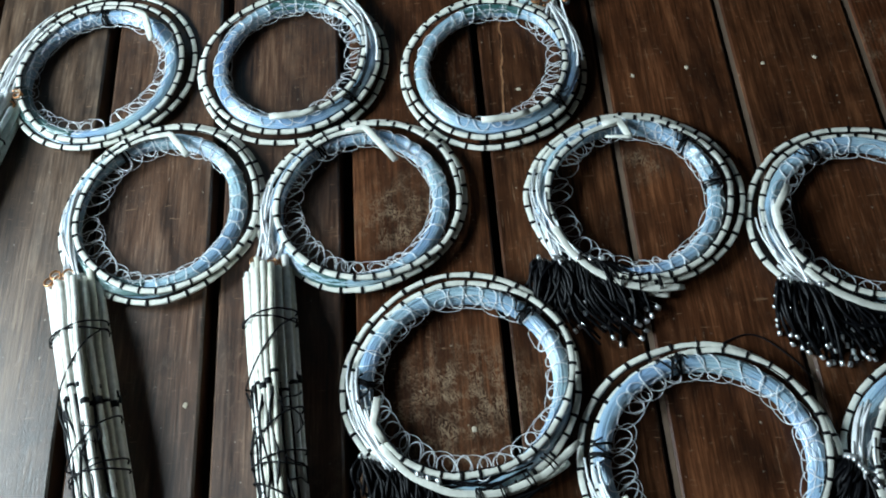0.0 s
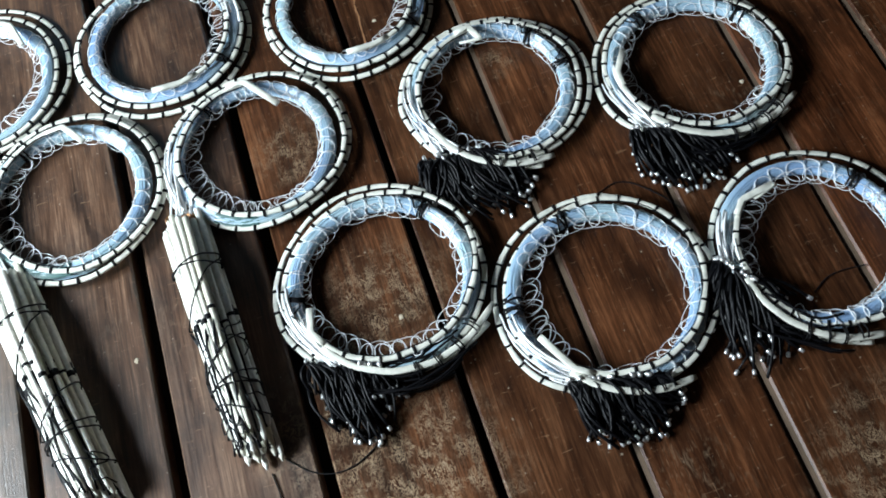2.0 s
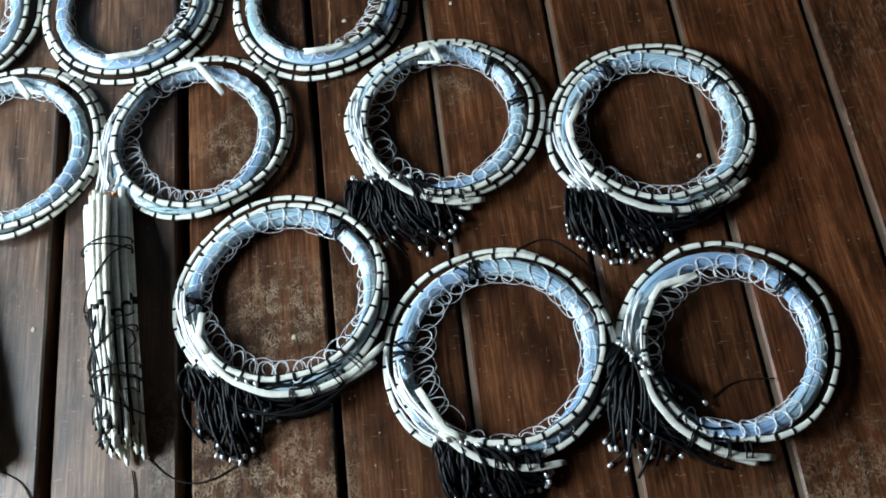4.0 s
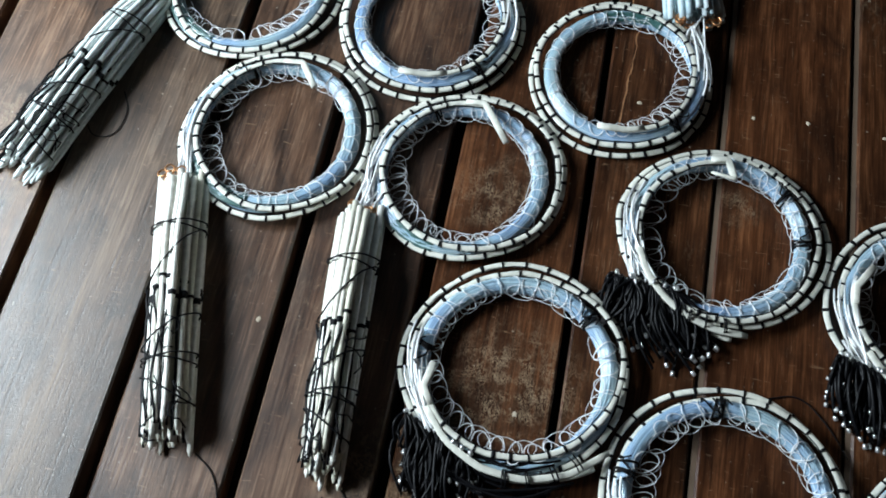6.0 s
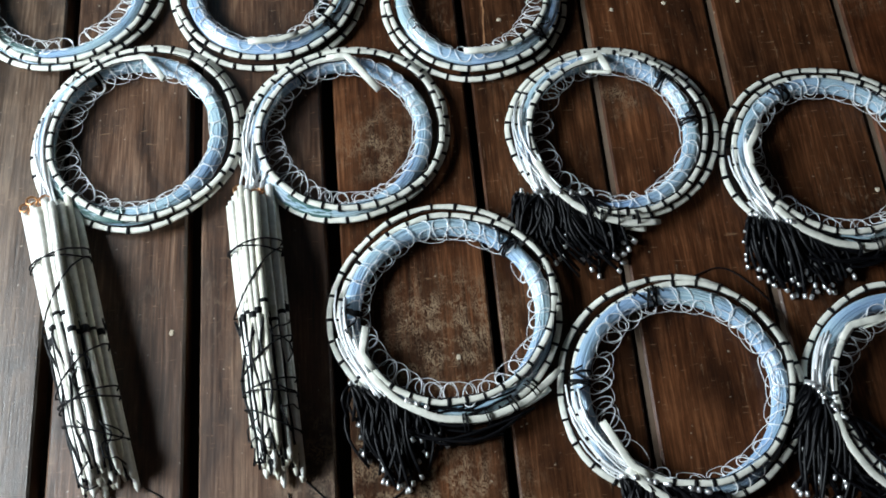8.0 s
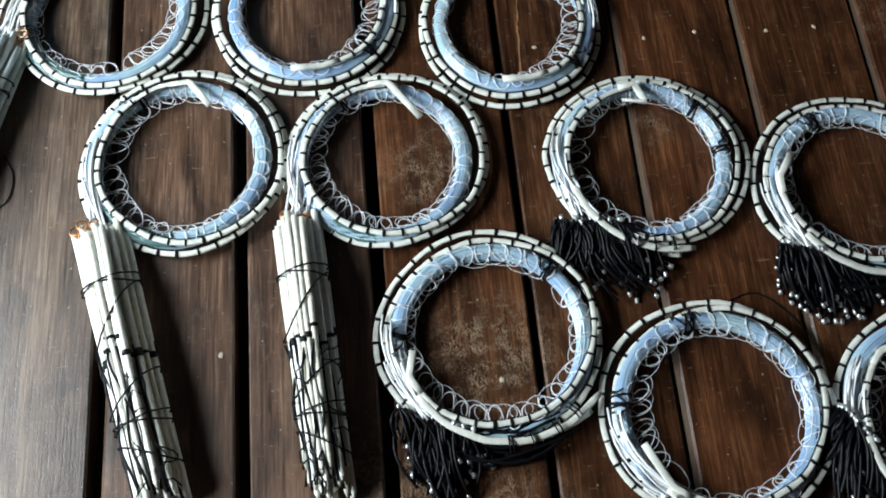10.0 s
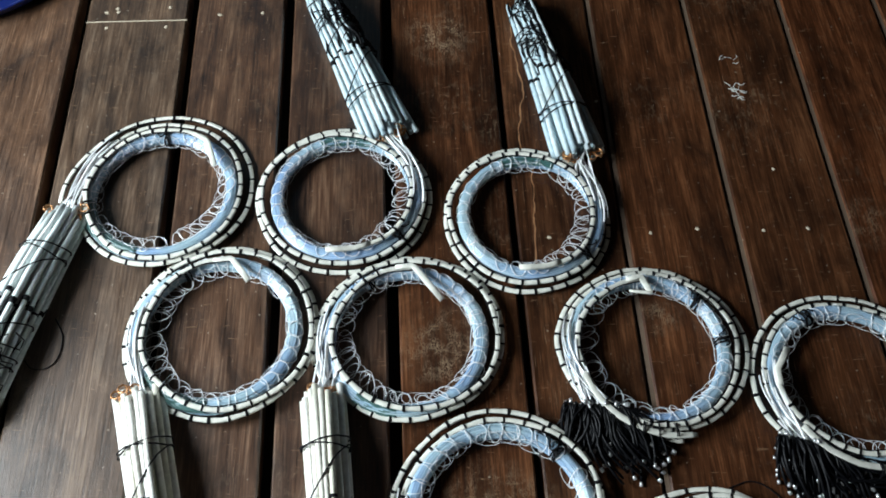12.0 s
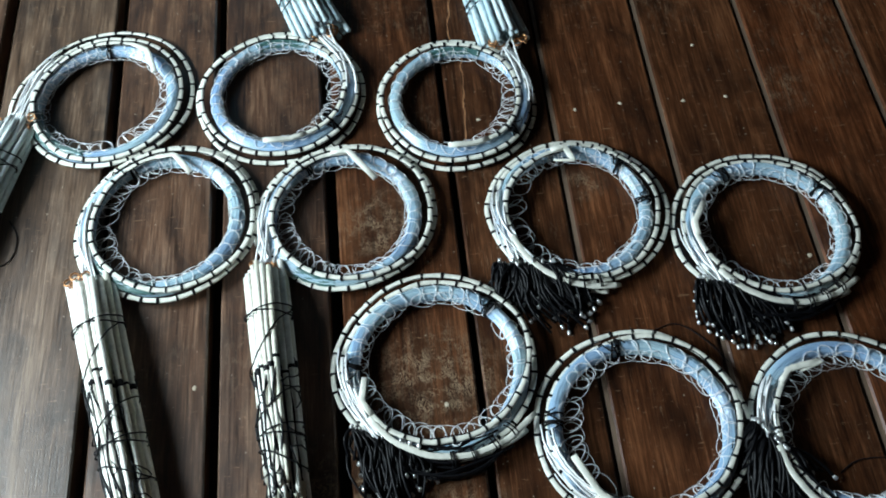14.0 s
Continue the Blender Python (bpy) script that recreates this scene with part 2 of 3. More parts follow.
def smoothstep(a, b, x):
    t = min(1, max(0, (x - a) / (b - a)))
    return t * t * (3 - 2 * t)


def keyed(keys, s):
    """Piecewise smooth value through (s, value) pairs."""
    for (a, va), (b, vb) in zip(keys, keys[1:]):
        if s <= b:
            return va + (vb - va) * smoothstep(a, b, s)
    return keys[-1][1]


# ---- snare coils ----


def cane_strip(coil, rng, start, total, radius, rise, size):
    """A springy strip wound in a spiral, whipped with thread at even steps."""
    step = 11.4
    n = int(total / (step / 4))
    wob = rng.uniform(0, 360)
    at = lambda s: polar((keyed(radius, s) + 0.0014 * math.sin(radians(2 * s + wob)) + 0.0007 * math.sin(radians(5 * s + wob * 3))) * size, start + s, keyed(rise, s) + 0.0008 * math.sin(radians(3 * s + wob)))
    kink = [rng.uniform(-0.0007, 0.0007) for _ in range(n // 4 + 2)]
    pts = [at(total * i / n) + polar(kink[i // 4] * (1 - (i % 4) / 4) + kink[i // 4 + 1] * (i % 4) / 4, start + total * i / n, 0.0) for i in range(n + 1)]
    rad = [0.0029 * (0.93 + 0.1 * abs(math.sin(radians(i * 45)))) for i in range(n + 1)]
    rad[0] *= 0.7
    soup = Soup().tube(pts, rad, 8, 0.55, square=0.55)
    strip = soup.make("cane_strip", CANE, coil, "pale springy cane strip wound in a spiral")
    wraps = Soup()
    s = 24 + rng.uniform(0, 6)
    while s < total - 6:
        p, q = at(s - 0.55), at(s + 0.55)
        d = (q - p).normalized() * 0.0011 * rng.uniform(0.8, 1.5)
        c = (p + q) / 2
        wraps.tube([c - d * 1.15, c - d, c + d, c + d * 1.15], [0.0024, 0.0036, 0.0036, 0.0024], 8, 0.68, square=0.7)
        s += step * rng.uniform(0.88, 1.12)
    # thread running along the strip
    for off in (-0.0036,):
        line = []
        for i in range(0, n + 1, 2):
            a = total * i / n
            p = at(a)
            line.append(p + polar(off + 0.0008 * math.sin(a * 0.9), start + a, 0.0) + Vector((0, 0, 0.0012)))
        wraps.tube(line, 0.0006, 4)
    wraps.make("binding_thread", THREAD, strip, "black thread whipping")["kind"] = "stuff"
    return strip


def hank_mid(th, lean, off):
    """Radius of the hank's middle; the hank lies off the coil's centre towards lean."""
    return 0.0876 + off * math.cos(radians(th - lean))


def line_hank(coil, rng, size, green, lean, off=0.008):
    """A hank of nylon line lying in a ring inside the strip."""
    seg = 120
    wide, high, level = 0.0076, 0.0070, 0.0110
    mid = lambda th: hank_mid(th, lean, off)
    soup, dark = Soup(), Soup()
    wob = rng.uniform(0, 6)
    core = [polar(mid(360 * i / seg) * size, 360 * i / seg, level) for i in range(seg)]
    soup.tube(core, wide - 0.0001, 16, high / wide, closed=True)
    count = 52
    for k in range(count):
        a0 = 2 * math.pi * (k + rng.uniform(-0.3, 0.3)) / count
        ph = rng.uniform(0, 6.28)
        amp = rng.uniform(0.0, 0.0002) + (0.0010 if k % 13 == 0 else 0.0)
        swing = rng.uniform(0.0, 0.04)
        pts = []
        for i in range(seg):
            th = 360 * i / seg
            w = a0 + 0.5 * math.sin(radians(th) + wob) + swing * math.sin(radians(th * 2) + ph)
            bulge = 1.0 + 0.05 * math.sin(radians(th * 3) + wob)
            r = mid(th) + (wide * bulge + amp * math.sin(radians(th * 4) + ph)) * math.cos(w)
            pts.append(polar(r * size, th, level + (high * bulge + amp * math.sin(radians(th * 3) + ph)) * math.sin(w)))
        soup.tube(pts, rng.uniform(0.00055, 0.00075), 6, closed=True)
    hank = tagged(soup.make("line_hank", HANK, coil, "hank of clear nylon line with sky blue put into its colour"), kind="stuff")
    a, b = green
    if b > a:
        for k in range(26):
            rr, ph = rng.uniform(-0.0075, 0.0075), rng.uniform(0, 6)
            pts = [polar((mid(a + (b - a) * i / 24) + rr + 0.0010 * math.sin(i * 0.7 + ph)) * size, a + (b - a) * i / 24, 0.0192 - abs(rr) * 0.6) for i in range(25)]
            dark.tube(pts, 0.0010, 5)
        tagged(dark.make("dark_line", HANKGREEN, hank, "dark green nylon strands"), kind="stuff")
    return hank


def nooses(coil, rng, size, lean, off):
    """Fine loops tied to the strip at even steps, chained over the hank and into the opening."""
    n = 31
    for layer in range(2):
        for i in range(n):
            th = 360 * (i + 0.5 * layer + rng.uniform(-0.2, 0.2)) / n
            k = max(0.0, math.cos(radians(th - lean)))
            mid = hank_mid(th, lean, off)
            if layer == 0:
                r_in, r_out = 0.0735 - 0.0085 * k * k + rng.uniform(-0.002, 0.002), mid + 0.0095 - 0.012 * k + rng.uniform(-0.0025, 0.001)
                b = rng.uniform(0.0058, 0.0105)
            else:
                r_in, r_out = 0.0715 - 0.0095 * k * k + rng.uniform(-0.0015, 0.0015), mid - 0.0045 - 0.004 * k + rng.uniform(-0.002, 0.002)
                b = rng.uniform(0.0105, 0.0150)
            c, a = (r_in + r_out) / 2, (r_out - r_in) / 2
            if rng.random() < 0.12:
                continue
            slant = rng.uniform(-0.2, 0.6)
            pts = []
            for j in range(24):
                w = 2 * math.pi * j / 24
                u, v = a * math.cos(w), b * math.sin(w) + slant * a * math.cos(w)
                lap = (c + u - mid) / 0.0092
                over = 0.0110 + 0.0088 * math.sqrt(max(0.0, 1 - lap * lap)) if abs(lap) < 1 else 0.0110
                pts.append(polar((c + u) * size, th + math.degrees(v / c), over + 0.0008 * math.cos(w * 2 + i) - 0.003 * layer * smoothstep(0.3, 1.0, -math.cos(w))))
            Soup().tube(pts, 0.00050 if layer == 0 else 0.00034, 4, closed=True).make("noose_loop", NOOSE, coil)


def ties(coil, rng, size, angles, lean, off):
    for th in angles:
        soup = Soup()
        mid = hank_mid(th, lean, off)
        for k in range(4):
            d = th + rng.uniform(-3.5, 3.5)
            sk = rng.uniform(-3, 3)
            pts = [polar((mid + 0.0095 * math.cos(w)) * size, d + sk * math.cos(w), 0.0112 + 0.0090 * math.sin(w)) for w in [2 * math.pi * j / 14 for j in range(14)]]
            soup.tube(pts, 0.0011, 5, closed=True)
        pts = [polar((mid + 0.006 * math.sin(j * 1.1)) * size, th + 2.2 * j - 6, 0.0215 + 0.002 * math.cos(j * 1.7)) for j in range(9)]
        soup.tube(pts, 0.0009, 5)
        soup.make("thread_tie", THREAD, coil, "black thread tied round the hank")


def loose_strands(coil, rng, size, a, b, goal, count):
    """Strands that leave the ring and gather at the goal."""
    soup = Soup()
    for k in range(count):
        th = a + (b - a) * (k + rng.random()) / count
        r = rng.uniform(0.086, 0.106) * size
        p0 = polar(r, th, rng.uniform(0.014, 0.024))
        p3 = Vector(goal) + Vector((rng.uniform(-0.012, 0.012), rng.uniform(-0.006, 0.006), rng.uniform(0.0, 0.012)))
        tang = polar(1, th + (90 if b > a else -90), 0)
        p1 = p0 + tang * (p3 - p0).length * 0.4
        p2 = p3 + (p1 - p3) * 0.35
        pts = [p0 * (1 - t) ** 3 + p1 * 3 * t * (1 - t) ** 2 + p2 * 3 * t * t * (1 - t) + p3 * t ** 3 for t in [j / 9 for j in range(10)]]
        soup.tube(pts, rng.uniform(0.0008, 0.0016), 5)
    soup.make("gathered_line", NOOSE, coil, "pale strands gathered to the tied end")["kind"] = "stuff"


def stake_bundle(coil, rng, base, tip, w0, w1, material, tangle):
    """Peeled sticks tied side by side; thread and knots on the pointed half."""
    base, tip = Vector((*base, 0)), Vector((*tip, 0))
    along = (tip - base).normalized()
    side = Vector((along.y, -along.x, 0))
    length = (tip - base).length
    spots, sr, pitch = [], 0.0037, 0.0045
    rows = ((0, 7), (1, 8), (2, 8), (3, 7), (4, 5), (5, 3))
    for row, c in rows:
        for k in range(c):
            spots.append(((k - (c - 1) / 2) / 3.7 + rng.uniform(-0.05, 0.05), row))
    half = lambda s: (w0 + (w1 - w0) * s) / 2 - sr
    lift = lambda s, row: sr * 1.02 + row * pitch * (1.15 + 0.55 * smoothstep(0.0, 0.3, s) - 0.3 * smoothstep(0.5, 1.0, s))
    for u, row in spots:
        du, dz = rng.uniform(-0.16, 0.16), rng.uniform(-0.0004, 0.0018)
        s0, s1 = rng.uniform(-0.035, 0.03), 1 - rng.uniform(0.0, 0.075) - 0.014 * row
        if rng.random() < 0.12:
            s1 -= 0.06
        pts, rad = [], []
        for j in range(9):
            f = j / 8
            s = s0 + (s1 - s0) * f
            uu = u + du * s + 0.02 * math.sin(5 * s + u * 9)
            pts.append(base + along * (s * length) + side * (uu * half(s)) + Vector((0, 0, lift(s, row) + dz)))
            rad.append(sr * (0.98 if s < 0.44 else 0.90 - 0.10 * f))
        pts.insert(8, pts[7].lerp(pts[8], 0.86))
        rad.insert(8, rad[-1])
        rad[-1] *= 0.35
        stake = Soup().tube(pts, rad, 7).make("stake", material, coil)
        # thread knot where the cord is made fast
        s = 0.45 + rng.uniform(-0.035, 0.045)
        f = (s - s0) / (s1 - s0)
        i = min(7, int(f * 8))
        p = pts[i].lerp(pts[i + 1], f * 8 - i)
        d = along * rng.uniform(0.0010, 0.0032)
        Soup().tube([p - d * 1.3, p - d, p + d, p + d * 1.3], [0.0036, 0.0045, 0.0043, 0.0036], 7).make("thread_knot", THREAD, stake)
        wander = rng.random() < 0.8 * tangle
        if (row >= 2 or abs(u) > 0.7) and rng.random() < 0.92:
            line = []
            ph = rng.uniform(0, 6)
            for j in range(13):
                s = 0.45 + (min(s1, 0.97) - 0.45) * j / 12
                if wander:
                    uu, up = u + du * s + 0.13 + 0.14 * math.sin(j * 0.9 + ph), 0.75 + 0.35 * math.sin(j * 1.3 + ph)
                else:
                    uu, up = u + du * s + 0.16 + 0.03 * math.sin(j * 0.9 + ph), 0.40 + 0.3 * math.sin(j * 1.3 + ph)
                line.append(base + along * (s * length) + side * (uu * half(s)) + Vector((0, 0, lift(s, row) + sr * up)))
            Soup().tube(line, 0.0013 + 0.0005 * (tangle > 1), 5).make("snare_cord", CORD, stake, "black cord lying along the stick")
    # bindings round the whole bundle, and loose turns that wander over the pointed half
    binding = Soup()
    for k in range(int(3 + 8 * tangle + 9 * (tangle > 1))):
        sa, ua = rng.uniform(0.46, 0.9), rng.uniform(-0.9, 0.9)
        ph, sway = rng.uniform(0, 6), rng.uniform(0.1, 0.4)
        line = []
        for j in range(12):
            s = sa + rng.uniform(0.008, 0.014) * j
            u = max(-1.0, min(1.0, ua + sway * math.sin(0.7 * j + ph)))
            top = lift(min(s, 1), 5) * math.sqrt(max(0.05, 1 - 0.75 * u * u)) + sr * 1.1
            line.append(base + along * (min(s, 0.97) * length) + side * (u * (half(min(s, 1)) + sr)) + Vector((0, 0, top)))
        binding.tube(line, 0.0008, 5)

    def hoop(s, skew, r):
        h = lift(s, 5) + sr
        pts = []
        for j in range(20):
            w = 2 * math.pi * j / 20
            c, z = math.cos(w), math.sin(w)
            zz = h / 2 + z * (h / 2 + 0.0008) * (1.0 if abs(c) < 0.8 else 0.85)
            pts.append(base + along * ((s + skew * c) * length) + side * (c * (half(s) + sr + 0.001) * (0.86 + 0.14 * (1 - max(0, z)))) + Vector((0, 0, max(0.0008, zz))))
        binding.tube(pts, r, 5, closed=True)

    for s, skew in ((0.2, 0.012), (0.215, -0.014), (0.33, 0.11), (0.69, 0.015), (0.71, -0.012), (0.8, -0.05), (0.6, 0.06)):
        hoop(s + rng.uniform(-0.01, 0.01), skew, 0.0009)
    binding.make("binding_thread", THREAD, coil, "black thread tied round the sticks")["kind"] = "stuff"
    # copper wire at the tied end
    for k in range(7):
        c = base - along * rng.uniform(-0.006, 0.010) + side * rng.uniform(-0.4, 0.4) * w0 + Vector((0, 0, rng.uniform(0.012, 0.027)))
        ph = rng.uniform(0, 6)
        pts = [c + Vector((0.005 * math.cos(j * 0.8 + ph), 0.005 * math.sin(j * 0.8 + ph), 0.0006 * j - 0.004)) for j in range(12)]
        Soup().tube(pts, 0.0011, 5).make("copper_wire", COPPER, coil, "twisted copper wire at the tied end")


def tassel(coil, rng, spread, tips, count=165):
    """A fan of black cords, each closed by a silver crimp."""
    (o0, o1) = spread
    for k in range(count):
        f = (k + rng.random()) / count
        o = Vector((*o0, 0)).lerp(Vector((*o1, 0)), min(1, max(0, f + rng.uniform(-0.2, 0.2))))
        g = f * (len(tips) - 1)
        i = min(len(tips) - 2, int(g))
        t = Vector((*tips[i], 0)).lerp(Vector((*tips[i + 1], 0)), g - i)
        reach = 0.34 + 0.70 * rng.random()
        end = o + (t - o) * reach + Vector((rng.uniform(-0.008, 0.008), rng.uniform(-0.008, 0.008), 0))
        z0 = rng.uniform(0.006, 0.022)
        z1 = rng.uniform(0.002, 0.016) * (1.25 - 0.6 * reach)
        bend = Vector((-(end - o).y, (end - o).x, 0)) * rng.uniform(-0.22, 0.22)
        pts = []
        for j in range(9):
            s = j / 8
            p = o.lerp(end, s) + bend * math.sin(math.pi * s)
            pts.append(p + Vector((0, 0, z0 + (z1 - z0) * s + 0.009 * math.sin(math.pi * s) * (1 - 0.6 * f))))
        cord = Soup().tube(pts, rng.uniform(0.0013, 0.0019), 6).make("cord", CORD, coil)
        d = (pts[8] - pts[7]).normalized()
        d.z *= 0.3
        p = pts[8]
        if k % 5 < 3:
            Soup().tube([p - d * 0.0022, p - d * 0.0016, p + d * 0.0030, p + d * 0.0036], [0.0014, 0.0021, 0.0021, 0.0011], 7).make("crimp", CRIMP, cord, "silver metal crimp")
        if k % 4 == 0:
            p = pts[0] + Vector((0, 0, 0.004))
            d = (pts[1] - pts[0]).normalized()
            Soup().tube([p - d * 0.003, p - d * 0.0024, p + d * 0.0016, p + d * 0.0022], [0.001, 0.002, 0.002, 0.001], 7).make("crimp", CRIMP, cord, "silver metal crimp")


def tassel_under(coil, rng, size, a, b):
    """Black cords that lie along the strip next to the tassel."""
    for k in range(28):
        r = rng.uniform(0.084, 0.117)
        e = a + (b - a) * rng.uniform(0.35, 1.0)
        pts = [polar((r + 0.003 * math.sin(j * 0.8 + k)) * size, a + (e - a) * j / 10, 0.005 + 0.0032 * (k % 5) + (0.003 if r < 0.1 else 0.0)) for j in range(11)]
        Soup().tube(pts, 0.0014, 5).make("cord", CORD, coil)


def tail(coil, rng, keys):
    """The plain end of the strip, turned inward."""
    pts = [polar(r, a, z) for r, a, z in keys]
    fine = []
    for p, q in zip(pts, pts[1:]):
        fine += [p.lerp(q, j / 4) for j in range(4)]
    fine.append(pts[-1])
    for _ in range(1):
        fine = [fine[0]] + [(a + b * 2 + c) / 4 for a, b, c in zip(fine, fine[1:], fine[2:])] + [fine[-1]]
    rad = [0.0034] * len(fine)
    rad[-1] = 0.0024
    Soup().tube(fine, rad, 8, 0.5, square=0.55).make("strip_end", CANE, coil, "bare pale end of the strip")


def hook(coil, size, root, corner, tip, back=None):
    """The inner end of the strip: bent sharply off the ring and cut blunt; back is where it folds to."""
    a, b, c = (polar(r * size, th, z) for r, th, z in (root, corner, tip))
    pts = [a, a.lerp(b, 0.5), b.lerp(a, 0.08), b.lerp(c, 0.06), b.lerp(c, 0.5), c]
    rad = [0.0030, 0.0032, 0.0034, 0.0036, 0.0038, 0.0036]
    if back:
        d = polar(back[0] * size, back[1], back[2])
        pts[-1] = c.lerp(b, 0.05)
        pts += [c + (d - b) * 0.02, c.lerp(d, 0.08), c.lerp(d, 0.5), d]
        rad += [0.0034, 0.0036, 0.0034, 0.0026]
    Soup().tube(pts, rad, 8, 0.5, square=0.55).make("strip_end", CANE, coil, "bare pale end of the strip")


SNARES = "bird snares laid out on the floor"


def coil_with_stakes(seed, centre, facing, size, base, tip, w0, w1, green, label, material, tangle, end, lean, off=0.009, swing=0.0):
    rng = random.Random(seed)
    coil = empty("snare_coil", (*centre, 0))
    t0 = facing - 140
    cane_strip(coil, rng, t0 + 12, 852, [(0, 0.0870), (60, 0.0870), (140, 0.0885), (260, 0.1015), (560, 0.1025), (690, 0.110 + swing * 0.5), (740, 0.110 + swing), (900, 0.110 + swing * 1.5)],
               [(0, 0.0225), (140, 0.021), (280, 0.014), (560, 0.0125), (690, 0.005), (900, 0.005)], size)
    hook(coil, size, (0.0872, t0 + 26, 0.0240), (0.0876, t0 + 12, 0.0246), (*end, 0.030))
    line_hank(coil, rng, size, green, lean, off)
    nooses(coil, rng, size, lean, off)
    away = (base[0] - centre[0], base[1] - centre[1])
    to = (tip[0] - centre[0], tip[1] - centre[1])
    loose_strands(coil, rng, size, facing - 62, facing - 14, (*away, 0.012), 14)
    ties(coil, rng, size, (t0 + 50,), lean, off)
    stake_bundle(coil, rng, away, to, w0, w1, material, tangle)
    return tagged(coil, label, "snare", SNARES)


def coil_with_cords(seed, centre, facing, tail_at, size, spread, tips, tied, ends, label, end, lean, off=0.008, back=None, turns=2):
    rng = random.Random(seed)
    coil = empty("snare_coil", (*centre, 0))
    total = 360 * turns + (facing + 6 - tail_at) % 360 - 12
    radius = [(0, 0.0860), (50, 0.0845), (110, 0.0875), (180, 0.0985), (240, 0.0955), (330, 0.0975), (520, 0.1005), (640, 0.1085), (total - 45, 0.1080), (total, 0.1010)]
    rise = [(0, 0.0225), (140, 0.020), (280, 0.014), (560, 0.0125), (690, 0.005), (1100, 0.005)]
    if turns == 1:
        radius, rise = [(0, 0.0860), (50, 0.0845), (110, 0.0875), (180, 0.0985), (270, 0.1085), (total - 45, 0.1085), (total, 0.1020)], [(0, 0.0225), (140, 0.016), (280, 0.008), (600, 0.005)]
    cane_strip(coil, rng, tail_at + 12, total, radius, rise, size)
    hook(coil, size, (0.0862, tail_at + 24, 0.0240), (0.0868, tail_at + 12, 0.0248), (*end, 0.027), back)
    # bare and spare ends of the strip that lie along the side of the cords
    sweep = (ends - facing) % 360
    tail(coil, rng, [((0.091 + 0.021 * f) * size, facing - 6 + f * (sweep + 8), 0.0235 - 0.010 * f * f) for f in (0, 0.2, 0.4, 0.6, 0.8, 1.0)])
    tail(coil, rng, [((0.100 + 0.013 * f * f) * size, facing + (0.45 + 0.48 * f) * sweep, 0.0075) for f in (0, 0.2, 0.4, 0.6, 0.8, 1.0)])
    spare = Soup()
    for f in (0.5, 0.62, 0.74, 0.86):
        for k in range(2):
            th = facing + f * sweep + rng.uniform(-2, 2)
            c = polar(0.1015 * size, th, 0.013)
            ring = [c + polar(0.0085 * math.cos(w), th + 8 * math.sin(w + k), 0.0) + Vector((0, 0, 0.011 * math.sin(w))) for w in [2 * math.pi * q / 12 for q in range(12)]]
            spare.tube(ring, 0.0008, 5, closed=True)
    spare.make("thread_tie", THREAD, coil, "black thread tied round the strip ends")
    line_hank(coil, rng, size, (0, 0), lean, off)
    nooses(coil, rng, size, lean, off)
    rel = lambda p: (p[0] - centre[0], p[1] - centre[1])
    o0, o1 = rel(spread[0]), rel(spread[1])
    mid = ((o0[0] + o1[0]) / 2, (o0[1] + o1[1]) / 2, 0.012)
    loose_strands(coil, rng, size, facing - 58, facing - 8, mid, 22)
    ties(coil, rng, size, tied, lean, off)
    tassel(coil, rng, (o0, o1), [rel(p) for p in tips])
    tassel_under(coil, rng, size, facing + 8, facing + min(85, 0.85 * sweep))
    return tagged(coil, label, "snare", SNARES)


STAKED = "coiled cane and nylon bird snare tied to a bundle of sticks"
PALESTAKED = "coiled cane and nylon bird snare tied to sticks tinted with blue sky light"
CORDED = "coiled cane and nylon bird snare with a fan of black cords"

coil_with_stakes(1, (-0.482, 0.769), 180, 1.005, (-0.590, 0.735), (-0.668, 0.461), 0.058, 0.072, (190, 260), PALESTAKED, PALESTAKE, 0.6, (0.073, 20), 300, 0.005, 0.010)
coil_with_stakes(2, (-0.254, 0.755), 48, 0.985, (-0.195, 0.850), (-0.299, 1.120), 0.076, 0.046, (60, 110), PALESTAKED, SKYLITSTAKE, 1.6, (0.0915, -101), -20, 0.006)
coil_with_stakes(3, (-0.027, 0.719), 48, 0.945, (0.048, 0.808), (-0.009, 1.088), 0.074, 0.040, (60, 110), PALESTAKED, SKYLITSTAKE, 1.6, (0.0915, -101), -25, 0.006)
coil_with_stakes(4, (-0.388, 0.572), 214, 1.02, (-0.471, 0.494), (-0.394, 0.206), 0.058, 0.052, (215, 265), STAKED, STAKE, 0.3, (0.0614, 62), 185, 0.006)
coil_with_stakes(5, (-0.174, 0.558), 214, 0.985, (-0.271, 0.490), (-0.243, 0.203), 0.053, 0.047, (230, 260), STAKED, STAKE, 0.45, (0.054, 44), 215, 0.006)
coil_with_cords(6, (0.101, 0.535), 208, 80, 0.982, ((-0.005, 0.470), (0.060, 0.462)), ((-0.014, 0.44), (0.0, 0.42), (0.03, 0.395), (0.067, 0.385), (0.09, 0.395), (0.108, 0.415)), (42, 2), 285, CORDED, (0.063, 86), 190, 0.0055, (0.071, 106, 0.024))
coil_with_cords(7, (0.318, 0.486), 222, 160, 1.0, ((0.220, 0.426), (0.282, 0.406)), ((0.218, 0.385), (0.233, 0.352), (0.26, 0.343), (0.285, 0.345), (0.31, 0.36), (0.322, 0.372)), (115, 30), 316, CORDED, (0.0790, 153), 220, 0.003)
